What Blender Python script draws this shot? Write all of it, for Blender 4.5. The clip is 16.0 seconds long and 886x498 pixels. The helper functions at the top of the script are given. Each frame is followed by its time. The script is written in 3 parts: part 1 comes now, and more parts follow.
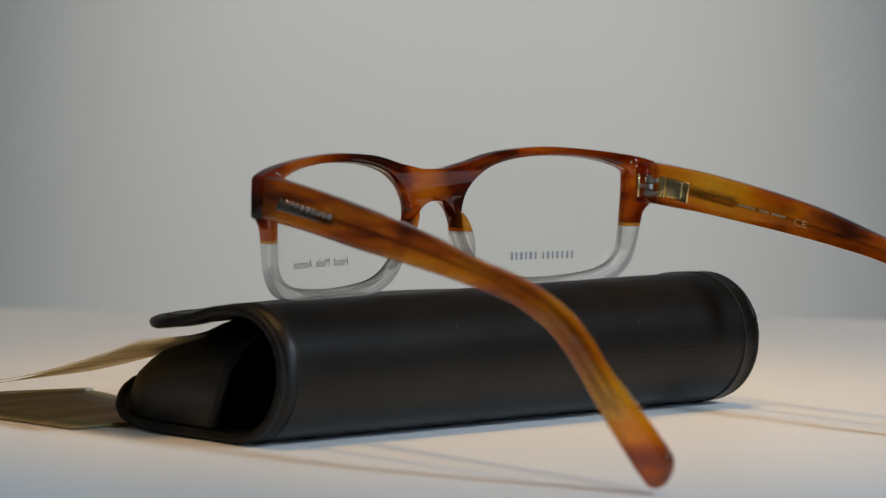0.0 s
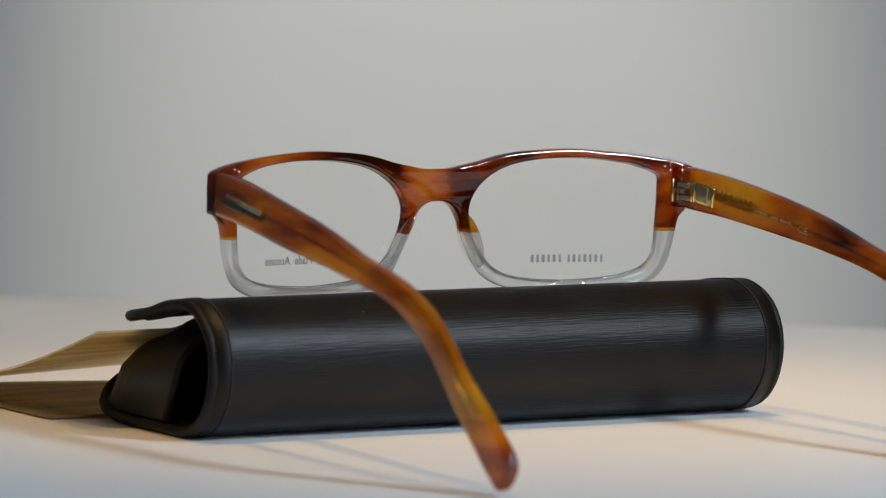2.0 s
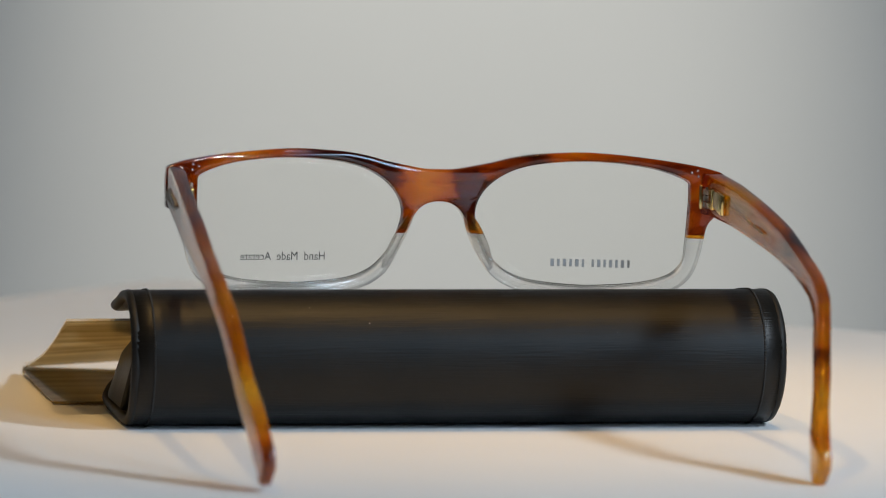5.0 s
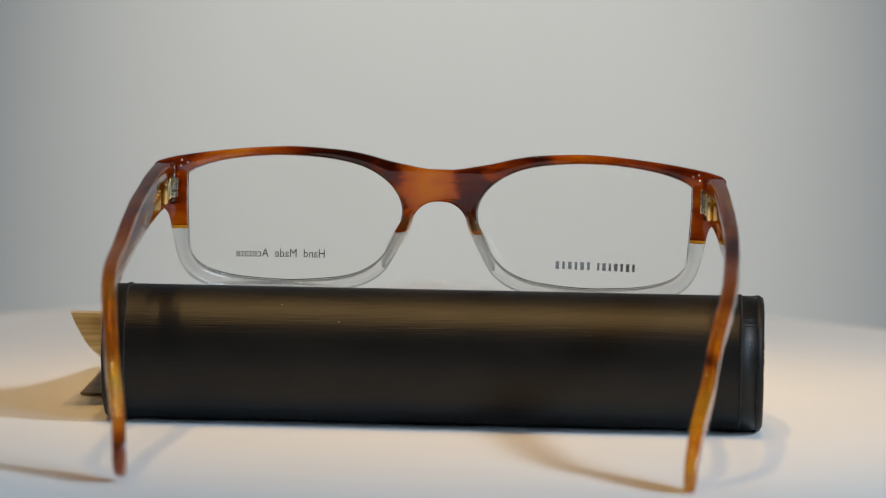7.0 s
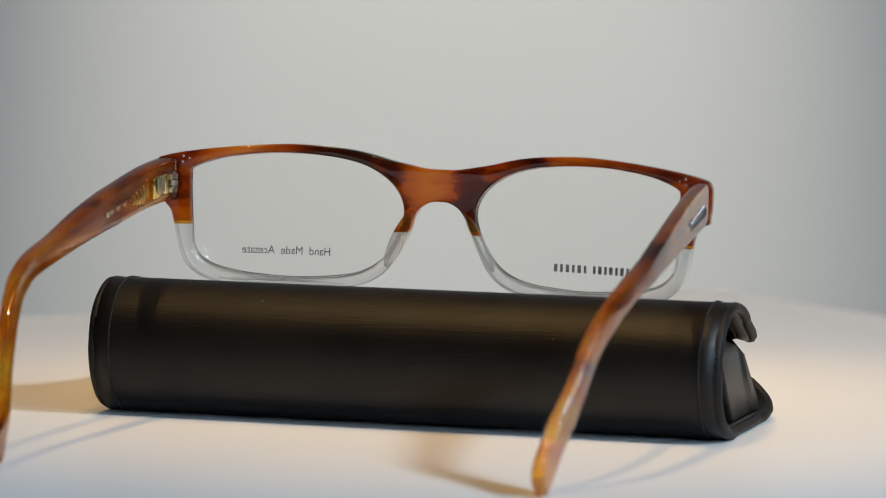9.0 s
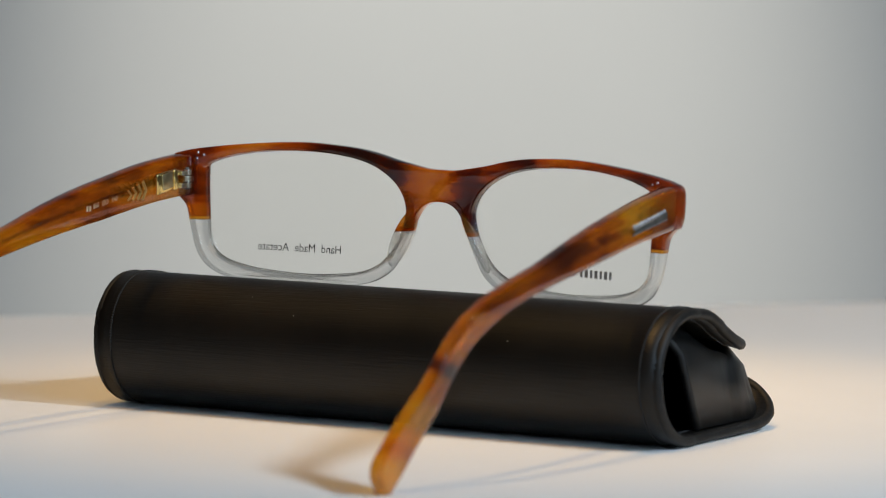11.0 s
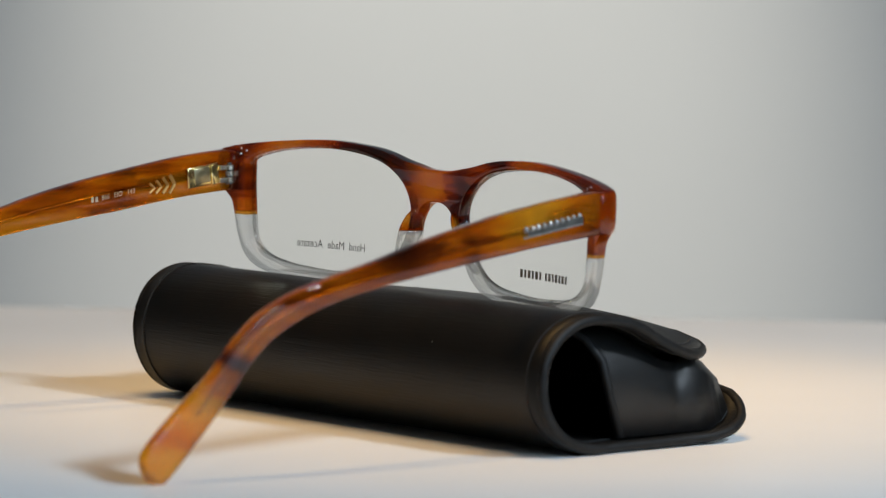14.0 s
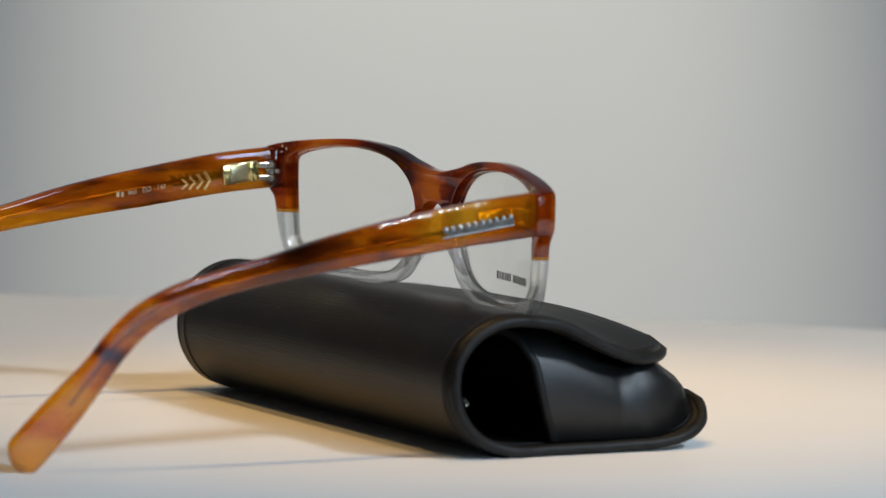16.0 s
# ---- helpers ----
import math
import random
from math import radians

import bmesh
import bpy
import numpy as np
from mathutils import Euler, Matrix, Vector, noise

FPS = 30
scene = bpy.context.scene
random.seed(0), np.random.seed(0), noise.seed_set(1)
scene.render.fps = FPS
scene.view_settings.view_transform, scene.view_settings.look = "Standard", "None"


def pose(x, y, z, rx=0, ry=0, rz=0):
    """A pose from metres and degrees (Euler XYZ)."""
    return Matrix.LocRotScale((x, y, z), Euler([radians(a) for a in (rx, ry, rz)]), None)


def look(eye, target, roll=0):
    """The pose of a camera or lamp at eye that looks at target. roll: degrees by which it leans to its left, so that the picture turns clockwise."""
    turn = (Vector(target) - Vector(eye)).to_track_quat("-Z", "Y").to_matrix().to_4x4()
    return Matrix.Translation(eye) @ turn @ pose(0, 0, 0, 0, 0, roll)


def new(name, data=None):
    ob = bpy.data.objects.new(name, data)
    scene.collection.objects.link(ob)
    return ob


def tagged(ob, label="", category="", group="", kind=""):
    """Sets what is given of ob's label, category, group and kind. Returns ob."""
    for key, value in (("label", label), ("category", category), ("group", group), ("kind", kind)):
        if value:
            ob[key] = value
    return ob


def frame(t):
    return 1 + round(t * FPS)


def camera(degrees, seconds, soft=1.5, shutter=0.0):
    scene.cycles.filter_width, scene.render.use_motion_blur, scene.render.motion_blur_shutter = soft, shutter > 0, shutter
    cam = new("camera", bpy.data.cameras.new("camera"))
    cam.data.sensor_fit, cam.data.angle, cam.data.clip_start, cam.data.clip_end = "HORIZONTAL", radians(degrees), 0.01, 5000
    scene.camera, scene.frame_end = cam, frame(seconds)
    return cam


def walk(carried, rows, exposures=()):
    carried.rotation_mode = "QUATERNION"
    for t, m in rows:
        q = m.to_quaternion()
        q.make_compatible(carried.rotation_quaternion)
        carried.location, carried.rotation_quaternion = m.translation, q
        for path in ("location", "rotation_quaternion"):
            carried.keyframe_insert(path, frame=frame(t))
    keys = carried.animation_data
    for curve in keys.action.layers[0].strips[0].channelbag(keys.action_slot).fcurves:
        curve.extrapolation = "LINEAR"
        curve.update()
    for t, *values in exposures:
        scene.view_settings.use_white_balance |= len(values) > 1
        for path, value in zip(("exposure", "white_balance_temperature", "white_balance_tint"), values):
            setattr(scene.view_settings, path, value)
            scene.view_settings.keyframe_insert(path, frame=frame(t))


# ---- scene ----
# A pair of spectacles on its case, on a white board that turns slowly before a still camera.
# Lengths below are in millimetres and scaled by MM.
MM = 0.001

# ---- camera ----
cam = camera(9.393, 16.0, soft=1.0)
EYE = Vector((0.0, -1.31815, 0.15399))
WAY = Vector((0.003061, 0.996367, -0.085105))
VIEW = look(EYE, EYE + WAY, 0.880)
cam.data.dof.use_dof = True
cam.data.dof.focus_distance = 1.322
cam.data.dof.aperture_fstop = 17.0
walk(cam, [(0.0, VIEW), (16.0, VIEW)], [(0.0, -0.42), (0.5, -0.30), (1.5, -0.27), (3.5, -0.21), (7.0, -0.13), (7.5, -0.16), (8.0, -0.16), (8.5, -0.07), (9.0, -0.06), (11.5, -0.05), (13.0, -0.05), (14.5, 0.0), (15.5, -0.09), (16.0, -0.10)])


def turn_at(t):
    """The turn of the board at t seconds, in degrees."""
    return -2.347 - 6.637 * (t - 7.0)


# ---- world and lights ----
world = bpy.data.worlds.new("world")
scene.world = world
world.use_nodes = True
world.node_tree.nodes["Background"].inputs["Color"].default_value = (0.75, 0.87, 1.0, 1)
world.node_tree.nodes["Background"].inputs["Strength"].default_value = 0.4


def area_lamp(name, eye, target, size_x, size_y, watts, colour, spread):
    data = bpy.data.lights.new(name, "AREA")
    data.shape, data.size, data.size_y, data.spread = "RECTANGLE", size_x, size_y, radians(spread)
    data.energy, data.color = watts, colour
    ob = new(name, data)
    ob.matrix_world = look(eye, target)
    return ob


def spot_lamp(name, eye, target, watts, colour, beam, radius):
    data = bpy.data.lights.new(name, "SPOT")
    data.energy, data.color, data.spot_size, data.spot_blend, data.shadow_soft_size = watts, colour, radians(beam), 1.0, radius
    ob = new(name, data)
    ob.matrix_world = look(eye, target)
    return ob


area_lamp("side_light", (0.98, -0.62, 0.93), (0, 0, 0.02), 0.17, 0.18, 15.8, (0.76, 0.88, 1.0), 180)
area_lamp("front_light", (0.95, -1.38, 0.62), (0, 0, 0.05), 0.36, 0.85, 12.6, (0.54, 0.77, 1.0), 180)
WARM = (1.0, 0.61, 0.22)
for spot, aim, beam in (((-0.50, -0.55, 2.34), 0.0, 9.8), ((0.15, -0.30, 2.34), 0.02, 10.2), ((-0.15, 0.42, 2.34), 0.22, 16.5)):
    spot_lamp("ceiling_spot_light", spot, (0.02, aim, 0.0), 66.0, WARM, beam, 0.03)
# added spot: brightens the wall's middle in place of the lens's vignetting
spot_lamp("added_wall_wash", (0.0, 0.9, 2.34), (0.012, 2.0, -0.10), 450.0, (1.0, 0.95, 0.83), 15.8, 0.03)
# two more added spots, out of view, to brighten reflections in the acetate
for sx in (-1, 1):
    spot_lamp("added_wall_wash", (sx * 1.0, 0.9, 2.34), (sx * 1.0, 2.0, 0.0), 450.0, (1.0, 0.95, 0.83), 28.0, 0.03)


# ---- materials ----
def node_material(name):
    m = bpy.data.materials.new(name)
    m.use_nodes = True
    nt = m.node_tree
    return m, nt, nt.nodes["Principled BSDF"]


def noise_node(nt, scale, stretch=(1, 1, 1), detail=4.0, rough=0.55, distort=0.0):
    co = nt.nodes.new("ShaderNodeTexCoord")
    mp = nt.nodes.new("ShaderNodeMapping")
    mp.inputs["Scale"].default_value = stretch
    nt.links.new(co.outputs["Object"], mp.inputs["Vector"])
    n = nt.nodes.new("ShaderNodeTexNoise")
    n.inputs["Scale"].default_value = scale
    n.inputs["Detail"].default_value = detail
    n.inputs["Roughness"].default_value = rough
    n.inputs["Distortion"].default_value = distort
    nt.links.new(mp.outputs["Vector"], n.inputs["Vector"])
    return n.outputs["Fac"]


def ramp_node(nt, source, stops):
    r = nt.nodes.new("ShaderNodeValToRGB")
    el = r.color_ramp.elements
    while len(el) < len(stops):
        el.new(0.5)
    for e, (pos, col) in zip(el, stops):
        e.position, e.color = pos, (*col, 1)
    nt.links.new(source, r.inputs["Fac"])
    return r.outputs["Color"]


def bump_node(nt, bsdf, height, strength, distance):
    b = nt.nodes.new("ShaderNodeBump")
    b.inputs["Strength"].default_value = strength
    b.inputs["Distance"].default_value = distance
    nt.links.new(height, b.inputs["Height"])
    nt.links.new(b.outputs["Normal"], bsdf.inputs["Normal"])


def plain_surface(name, low, high, scale, rough, stretch=(1, 1, 1), bump=0.0, distance=0.0005, metal=0.0, fine=4.0):
    m, nt, b = node_material(name)
    f = noise_node(nt, scale, stretch)
    nt.links.new(ramp_node(nt, f, [(0.35, low), (0.65, high)]), b.inputs["Base Color"])
    b.inputs["Roughness"].default_value = rough
    b.inputs["Metallic"].default_value = metal
    if bump:
        bump_node(nt, b, noise_node(nt, scale * fine, stretch), bump, distance)
    return m


def math_node(nt, op, *values):
    """One step of arithmetic; a value is a number or another node's output."""
    n = nt.nodes.new("ShaderNodeMath")
    n.operation = op
    for socket, v in zip(n.inputs, values):
        if isinstance(v, (int, float)):
            socket.default_value = v
        else:
            nt.links.new(v, socket)
    return n.outputs["Value"]


def gloss_over(nt, body, rough, least):
    """A polished surface over a body: the shine grows towards grazing angles."""
    gloss, face, mix = nt.nodes.new("ShaderNodeBsdfGlossy"), nt.nodes.new("ShaderNodeLayerWeight"), nt.nodes.new("ShaderNodeMixShader")
    gloss.inputs["Roughness"].default_value = rough
    shine = math_node(nt, "MULTIPLY_ADD", math_node(nt, "POWER", face.outputs["Facing"], 4.2), 0.85, least)
    face.inputs["Blend"].default_value = 0.5
    nt.links.new(shine, mix.inputs["Fac"])
    nt.links.new(body, mix.inputs[1])
    nt.links.new(gloss.outputs["BSDF"], mix.inputs[2])
    nt.links.new(mix.outputs["Shader"], nt.nodes["Material Output"].inputs["Surface"])


def tortoise(name, stretch, stops, scale, clear_part, axis, flames, ragged):
    """Tinted acetate: broad dark and honey patches crossed by fine streaks.
    flames: (place along the axis, half width, how much darker) in millimetres."""
    m, nt, b = node_material(name)
    patch = noise_node(nt, scale, stretch, 2.0, 0.5, 0.8)
    streak = noise_node(nt, scale * 4.0, (stretch[0] * 0.45, stretch[1] * 0.45, 1.5), 4.0, 0.6, 0.5)
    shade = math_node(nt, "ADD", patch, math_node(nt, "MULTIPLY_ADD", streak, 0.5, -0.25))
    tc, sep = nt.nodes.new("ShaderNodeTexCoord"), nt.nodes.new("ShaderNodeSeparateXYZ")
    nt.links.new(tc.outputs["Object"], sep.inputs["Vector"])
    torn = math_node(nt, "MULTIPLY_ADD", noise_node(nt, 300, (0.35, 0.35, 1.7), 5.0, 0.65), ragged * 2 * MM, -ragged * MM)
    along = math_node(nt, "ADD", sep.outputs[axis], torn)
    for place, half, dark in flames:
        away = math_node(nt, "ABSOLUTE", math_node(nt, "SUBTRACT", along, place * MM))
        near = nt.nodes.new("ShaderNodeMapRange")
        near.interpolation_type = "SMOOTHSTEP"
        near.inputs["From Min"].default_value, near.inputs["From Max"].default_value = half * 0.65 * MM, half * 1.15 * MM
        near.inputs["To Min"].default_value, near.inputs["To Max"].default_value = -dark, 0.0
        nt.links.new(away, near.inputs["Value"])
        shade = math_node(nt, "ADD", shade, near.outputs["Result"])
    col = ramp_node(nt, shade, stops)
    nt.links.new(col, b.inputs["Base Color"])
    b.inputs["Roughness"].default_value = 0.04
    b.inputs["IOR"].default_value = 1.49
    b.inputs["Transmission Weight"].default_value = 0.80
    deep = nt.nodes.new("ShaderNodeGamma")
    deep.inputs["Gamma"].default_value = 0.6
    nt.links.new(col, deep.inputs["Color"])
    seen, body = nt.nodes.new("ShaderNodeBsdfTransparent"), nt.nodes.new("ShaderNodeMixShader")
    nt.links.new(deep.outputs["Color"], seen.inputs["Color"])
    body.inputs["Fac"].default_value = clear_part
    glow, both = nt.nodes.new("ShaderNodeBsdfTranslucent"), nt.nodes.new("ShaderNodeMixShader")
    nt.links.new(col, glow.inputs["Color"])
    both.inputs["Fac"].default_value = 0.20
    nt.links.new(b.outputs["BSDF"], both.inputs[1])
    nt.links.new(glow.outputs["BSDF"], both.inputs[2])
    nt.links.new(both.outputs["Shader"], body.inputs[1])
    nt.links.new(seen.outputs["BSDF"], body.inputs[2])
    gloss_over(nt, body.outputs["Shader"], 0.03, 0.035)
    return m


DARK, RED, RUST, ORANGE, AMBER, HONEY = (0.045, 0.006, 0.0008), (0.11, 0.009, 0.001), (0.31, 0.038, 0.0018), (0.58, 0.105, 0.0035), (0.82, 0.27, 0.010), (0.92, 0.52, 0.06)
FRONT_FLAMES = ((-21, 9, 0.07), (-9, 3, 0.16), (11, 4, 0.20), (22, 9, 0.11), (56, 6, 0.08), (0, 3, -0.06), (-48, 8, -0.05), (40, 6, -0.08))
FRONT_ACETATE = tortoise("brown_acetate", (0.6, 0.7, 1.0), [(0.27, DARK), (0.36, RED), (0.43, RUST), (0.53, ORANGE), (0.68, AMBER)], 60, 0.46, "X", FRONT_FLAMES, 9.0)
TEMPLE_FLAMES = ((-47, 7, 0.08), (-68, 8, 0.07), (-100, 7, 0.04), (-134, 18, -0.03), (-86, 6, -0.05), (-24, 9, -0.05))
TEMPLE_ACETATE = tortoise("amber_acetate", (1, 0.42, 1.0), [(0.24, (0.05, 0.009, 0.0006)), (0.32, (0.24, 0.045, 0.0015)), (0.40, (0.52, 0.120, 0.003)), (0.49, (0.74, 0.235, 0.006)), (0.60, (0.84, 0.36, 0.012)), (0.74, (0.90, 0.48, 0.035))], 58, 0.46, "Y", TEMPLE_FLAMES, 12.0)
PAD_ACETATE = tortoise("pad_acetate", (1, 1, 1.0), [(0.36, RUST), (0.46, ORANGE), (0.56, AMBER), (0.70, HONEY)], 120, 0.66, "X", (), 2.0)
JOINT_ACETATE = tortoise("joint_acetate", (1, 1, 1.0), [(0.30, AMBER), (0.70, HONEY)], 90, 0.6, "X", (), 1.0)


def clear_acetate():
    m, nt, b = node_material("clear_acetate")
    b.inputs["Base Color"].default_value = (0.985, 0.98, 0.97, 1)
    b.inputs["Roughness"].default_value = 0.03
    b.inputs["IOR"].default_value = 1.40
    b.inputs["Transmission Weight"].default_value = 1.0
    seen, body = nt.nodes.new("ShaderNodeBsdfTransparent"), nt.nodes.new("ShaderNodeMixShader")
    seen.inputs["Color"].default_value = (0.975, 0.975, 0.97, 1)
    body.inputs["Fac"].default_value = 0.64
    nt.links.new(b.outputs["BSDF"], body.inputs[1])
    nt.links.new(seen.outputs["BSDF"], body.inputs[2])
    gloss_over(nt, body.outputs["Shader"], 0.03, 0.05)
    return m


def bevel_glass():
    m, nt, b = node_material("bevel_glass")
    b.inputs["Base Color"].default_value = (0.93, 0.92, 0.90, 1)
    b.inputs["Roughness"].default_value = 0.02
    b.inputs["IOR"].default_value = 1.50
    b.inputs["Transmission Weight"].default_value = 1.0
    return m


def lens_glass():
    m, nt, b = node_material("lens_glass")
    out = nt.nodes["Material Output"]
    clear, gloss = nt.nodes.new("ShaderNodeBsdfTransparent"), nt.nodes.new("ShaderNodeBsdfGlossy")
    clear.inputs["Color"].default_value = (0.995, 0.995, 0.99, 1)
    gloss.inputs["Roughness"].default_value = 0.01
    face, power, gain, mix = nt.nodes.new("ShaderNodeLayerWeight"), nt.nodes.new("ShaderNodeMath"), nt.nodes.new("ShaderNodeMath"), nt.nodes.new("ShaderNodeMixShader")
    power.operation, gain.operation = "POWER", "MULTIPLY_ADD"
    power.inputs[1].default_value = 5.0
    gain.inputs[1].default_value, gain.inputs[2].default_value = 0.6, 0.012
    nt.links.new(face.outputs["Facing"], power.inputs[0])
    nt.links.new(power.outputs["Value"], gain.inputs[0])
    nt.links.new(gain.outputs["Value"], mix.inputs["Fac"])
    nt.links.new(clear.outputs["BSDF"], mix.inputs[1])
    nt.links.new(gloss.outputs["BSDF"], mix.inputs[2])
    nt.links.new(mix.outputs["Shader"], out.inputs["Surface"])
    return m


def leather(name, low, high, rough, gloss):
    """Black leather pressed with fine lines along its length."""
    m, nt, b = node_material(name)
    nt.links.new(ramp_node(nt, noise_node(nt, 60), [(0.3, low), (0.7, high)]), b.inputs["Base Color"])
    b.inputs["Specular IOR Level"].default_value = gloss
    r = nt.nodes.new("ShaderNodeMapRange")
    r.inputs["To Min"].default_value, r.inputs["To Max"].default_value = rough - 0.04, rough + 0.06
    nt.links.new(noise_node(nt, 140, (0.3, 1, 1)), r.inputs["Value"])
    nt.links.new(r.outputs["Result"], b.inputs["Roughness"])
    bump_node(nt, b, noise_node(nt, 2600, (0.03, 1, 1), 2.0, 0.5), 0.52, 0.00018)
    return m


CLEAR, LENS, BEVEL = clear_acetate(), lens_glass(), bevel_glass()
LEATHER = leather("black_leather", (0.0022, 0.0018, 0.0013), (0.0065, 0.005, 0.0034), 0.41, 0.28)
LINING = leather("pocket_leather", (0.002, 0.002, 0.002), (0.005, 0.005, 0.005), 0.42, 0.50)
EDGE = plain_surface("dark_edge", (0.004, 0.004, 0.004), (0.010, 0.0095, 0.009), 300, 0.55, bump=0.3, distance=0.0003)
EDGE.node_tree.nodes["Principled BSDF"].inputs["Specular IOR Level"].default_value = 0.25
THREAD = plain_surface("black_thread", (0.006, 0.006, 0.006), (0.014, 0.014, 0.014), 800, 0.75)
GOLD = plain_surface("gold_metal", (0.80, 0.60, 0.22), (0.90, 0.72, 0.32), 200, 0.18, metal=1.0)
DULL_GOLD = plain_surface("dull_gold_metal", (0.50, 0.42, 0.24), (0.60, 0.52, 0.32), 300, 0.32, metal=1.0)
DARK_METAL = plain_surface("dark_metal", (0.10, 0.10, 0.095), (0.16, 0.16, 0.15), 400, 0.6, metal=1.0)
PALE_METAL = plain_surface("pale_gold_metal", (0.70, 0.64, 0.50), (0.80, 0.75, 0.62), 300, 0.25, metal=1.0)
STUD_METAL = plain_surface("satin_metal", (0.30, 0.31, 0.32), (0.42, 0.43, 0.44), 300, 0.34, metal=1.0)
STEEL = plain_surface("polished_metal", (0.55, 0.56, 0.58), (0.72, 0.73, 0.74), 300, 0.22, metal=1.0)
GREY_INK = plain_surface("grey_ink", (0.26, 0.26, 0.26), (0.34, 0.34, 0.34), 500, 0.6)
# grey of the bar that stands for the studs' reflection
REFLECTED_GREY = plain_surface("grey_metal", (0.22, 0.22, 0.22), (0.32, 0.32, 0.33), 400, 0.5, metal=1.0)
INK = plain_surface("dark_ink", (0.018, 0.018, 0.019), (0.04, 0.04, 0.041), 500, 0.6)
GILT = plain_surface("worn_gilt", (0.34, 0.20, 0.055), (0.46, 0.28, 0.09), 300, 0.45, metal=0.7)
WHITE_INK = plain_surface("pale_ink", (0.30, 0.23, 0.13), (0.42, 0.34, 0.22), 500, 0.5)
BOARD_WHITE = plain_surface("white_board", (0.80, 0.795, 0.785), (0.84, 0.835, 0.83), 6, 0.42, bump=0.05, distance=0.0003, fine=60)
WALL_GREY = plain_surface("grey_wall", (0.60, 0.60, 0.60), (0.64, 0.64, 0.64), 1.5, 0.8, bump=0.1, distance=0.001, fine=40)
WALL_DARK = plain_surface("dark_wall", (0.18, 0.17, 0.155), (0.22, 0.21, 0.19), 1.5, 0.8, bump=0.1, distance=0.001, fine=40)
WALL_MID = plain_surface("mid_wall", (0.26, 0.25, 0.23), (0.30, 0.29, 0.27), 1.5, 0.8, bump=0.1, distance=0.001, fine=40)
FLOOR_GREY = plain_surface("grey_floor", (0.30, 0.27, 0.23), (0.36, 0.32, 0.27), 3, 0.6)
# white for the lint and for the line of light at the leaflet's fold
LINT_AND_FOLD_LIGHT = plain_surface("lint_and_fold_light", (0.72, 0.70, 0.64), (0.80, 0.78, 0.73), 200, 0.6)


def thin_paper(name, low, high, rough, through_part):
    """Printed paper, streaked along its width, that lets part of the light through."""
    m, nt, b = node_material(name)
    col = ramp_node(nt, noise_node(nt, 160, (0.07, 1, 1)), [(0.35, low), (0.65, high)])
    nt.links.new(col, b.inputs["Base Color"])
    b.inputs["Roughness"].default_value = rough
    soft_light, mix = nt.nodes.new("ShaderNodeBsdfTranslucent"), nt.nodes.new("ShaderNodeMixShader")
    nt.links.new(col, soft_light.inputs["Color"])
    mix.inputs["Fac"].default_value = through_part
    nt.links.new(b.outputs["BSDF"], mix.inputs[1])
    nt.links.new(soft_light.outputs["BSDF"], mix.inputs[2])
    nt.links.new(mix.outputs["Shader"], nt.nodes["Material Output"].inputs["Surface"])
    return m


CARD = thin_paper("olive_paper", (0.46, 0.36, 0.16), (0.74, 0.63, 0.37), 0.35, 0.55)
# grey that stands for the wall mirrored in the leaflet's upper face
WALL_SHEEN_GREY = thin_paper("wall_sheen_paper", (0.60, 0.58, 0.53), (0.76, 0.74, 0.70), 0.3, 0.68)
TABLE_WOOD = plain_surface("table_wood", (0.28, 0.18, 0.10), (0.38, 0.26, 0.15), 8, 0.4, (1, 8, 8))


# ---- building helpers ----
def finish(name, bm, material, parent=None, label="", smooth=True):
    me = bpy.data.meshes.new(name)
    bm.to_mesh(me)
    bm.free()
    for poly in me.polygons:
        poly.use_smooth = smooth
    me.materials.append(material)
    ob = new(name, me)
    if parent:
        ob.parent = parent
    if label:
        tagged(ob, label)
    return ob


def part(name, bm, material, parent, label="", smooth=True):
    return finish(name, bm, material, parent, label, smooth)


def box_into(bm, lo, hi, bevel=0.0, m=Matrix()):
    c = [(a + b) / 2 for a, b in zip(lo, hi)]
    d = [b - a for a, b in zip(lo, hi)]
    made = bmesh.ops.create_cube(bm, size=1, matrix=m @ Matrix.Translation(c) @ Matrix.Diagonal((*d, 1)))
    if bevel:
        edges = {e for v in made["verts"] for e in v.link_edges}
        bmesh.ops.bevel(bm, geom=list(edges), offset=bevel, segments=2, profile=0.5, affect="EDGES")
    return bm


def smooth_line(points, steps=6, closed=False):
    """A Catmull-Rom line through the points."""
    pts = [Vector(q) for q in points]
    n, out = len(pts), []
    for i in range(n if closed else n - 1):
        if closed:
            a, b, c, d = pts[i - 1], pts[i], pts[(i + 1) % n], pts[(i + 2) % n]
        else:
            b, c = pts[i], pts[i + 1]
            a, d = (pts[i - 1] if i else b * 2 - c), (pts[i + 2] if i + 2 < n else c * 2 - b)
        for k in range(steps):
            t = k / steps
            out.append(0.5 * (2 * b + (c - a) * t + (2 * a - 5 * b + 4 * c - d) * t * t + (3 * b - a - 3 * c + d) * t ** 3))
    if not closed:
        out.append(pts[-1])
    return out


def loft(bm, sections, closed_ends=True):
    rings = [[bm.verts.new(v) for v in s] for s in sections]
    n = len(rings[0])
    for a, b in zip(rings, rings[1:]):
        for i in range(n):
            bm.faces.new((a[i], a[(i + 1) % n], b[(i + 1) % n], b[i]))
    if closed_ends:
        bm.faces.new(rings[0][::-1])
        bm.faces.new(rings[-1])
    return bm


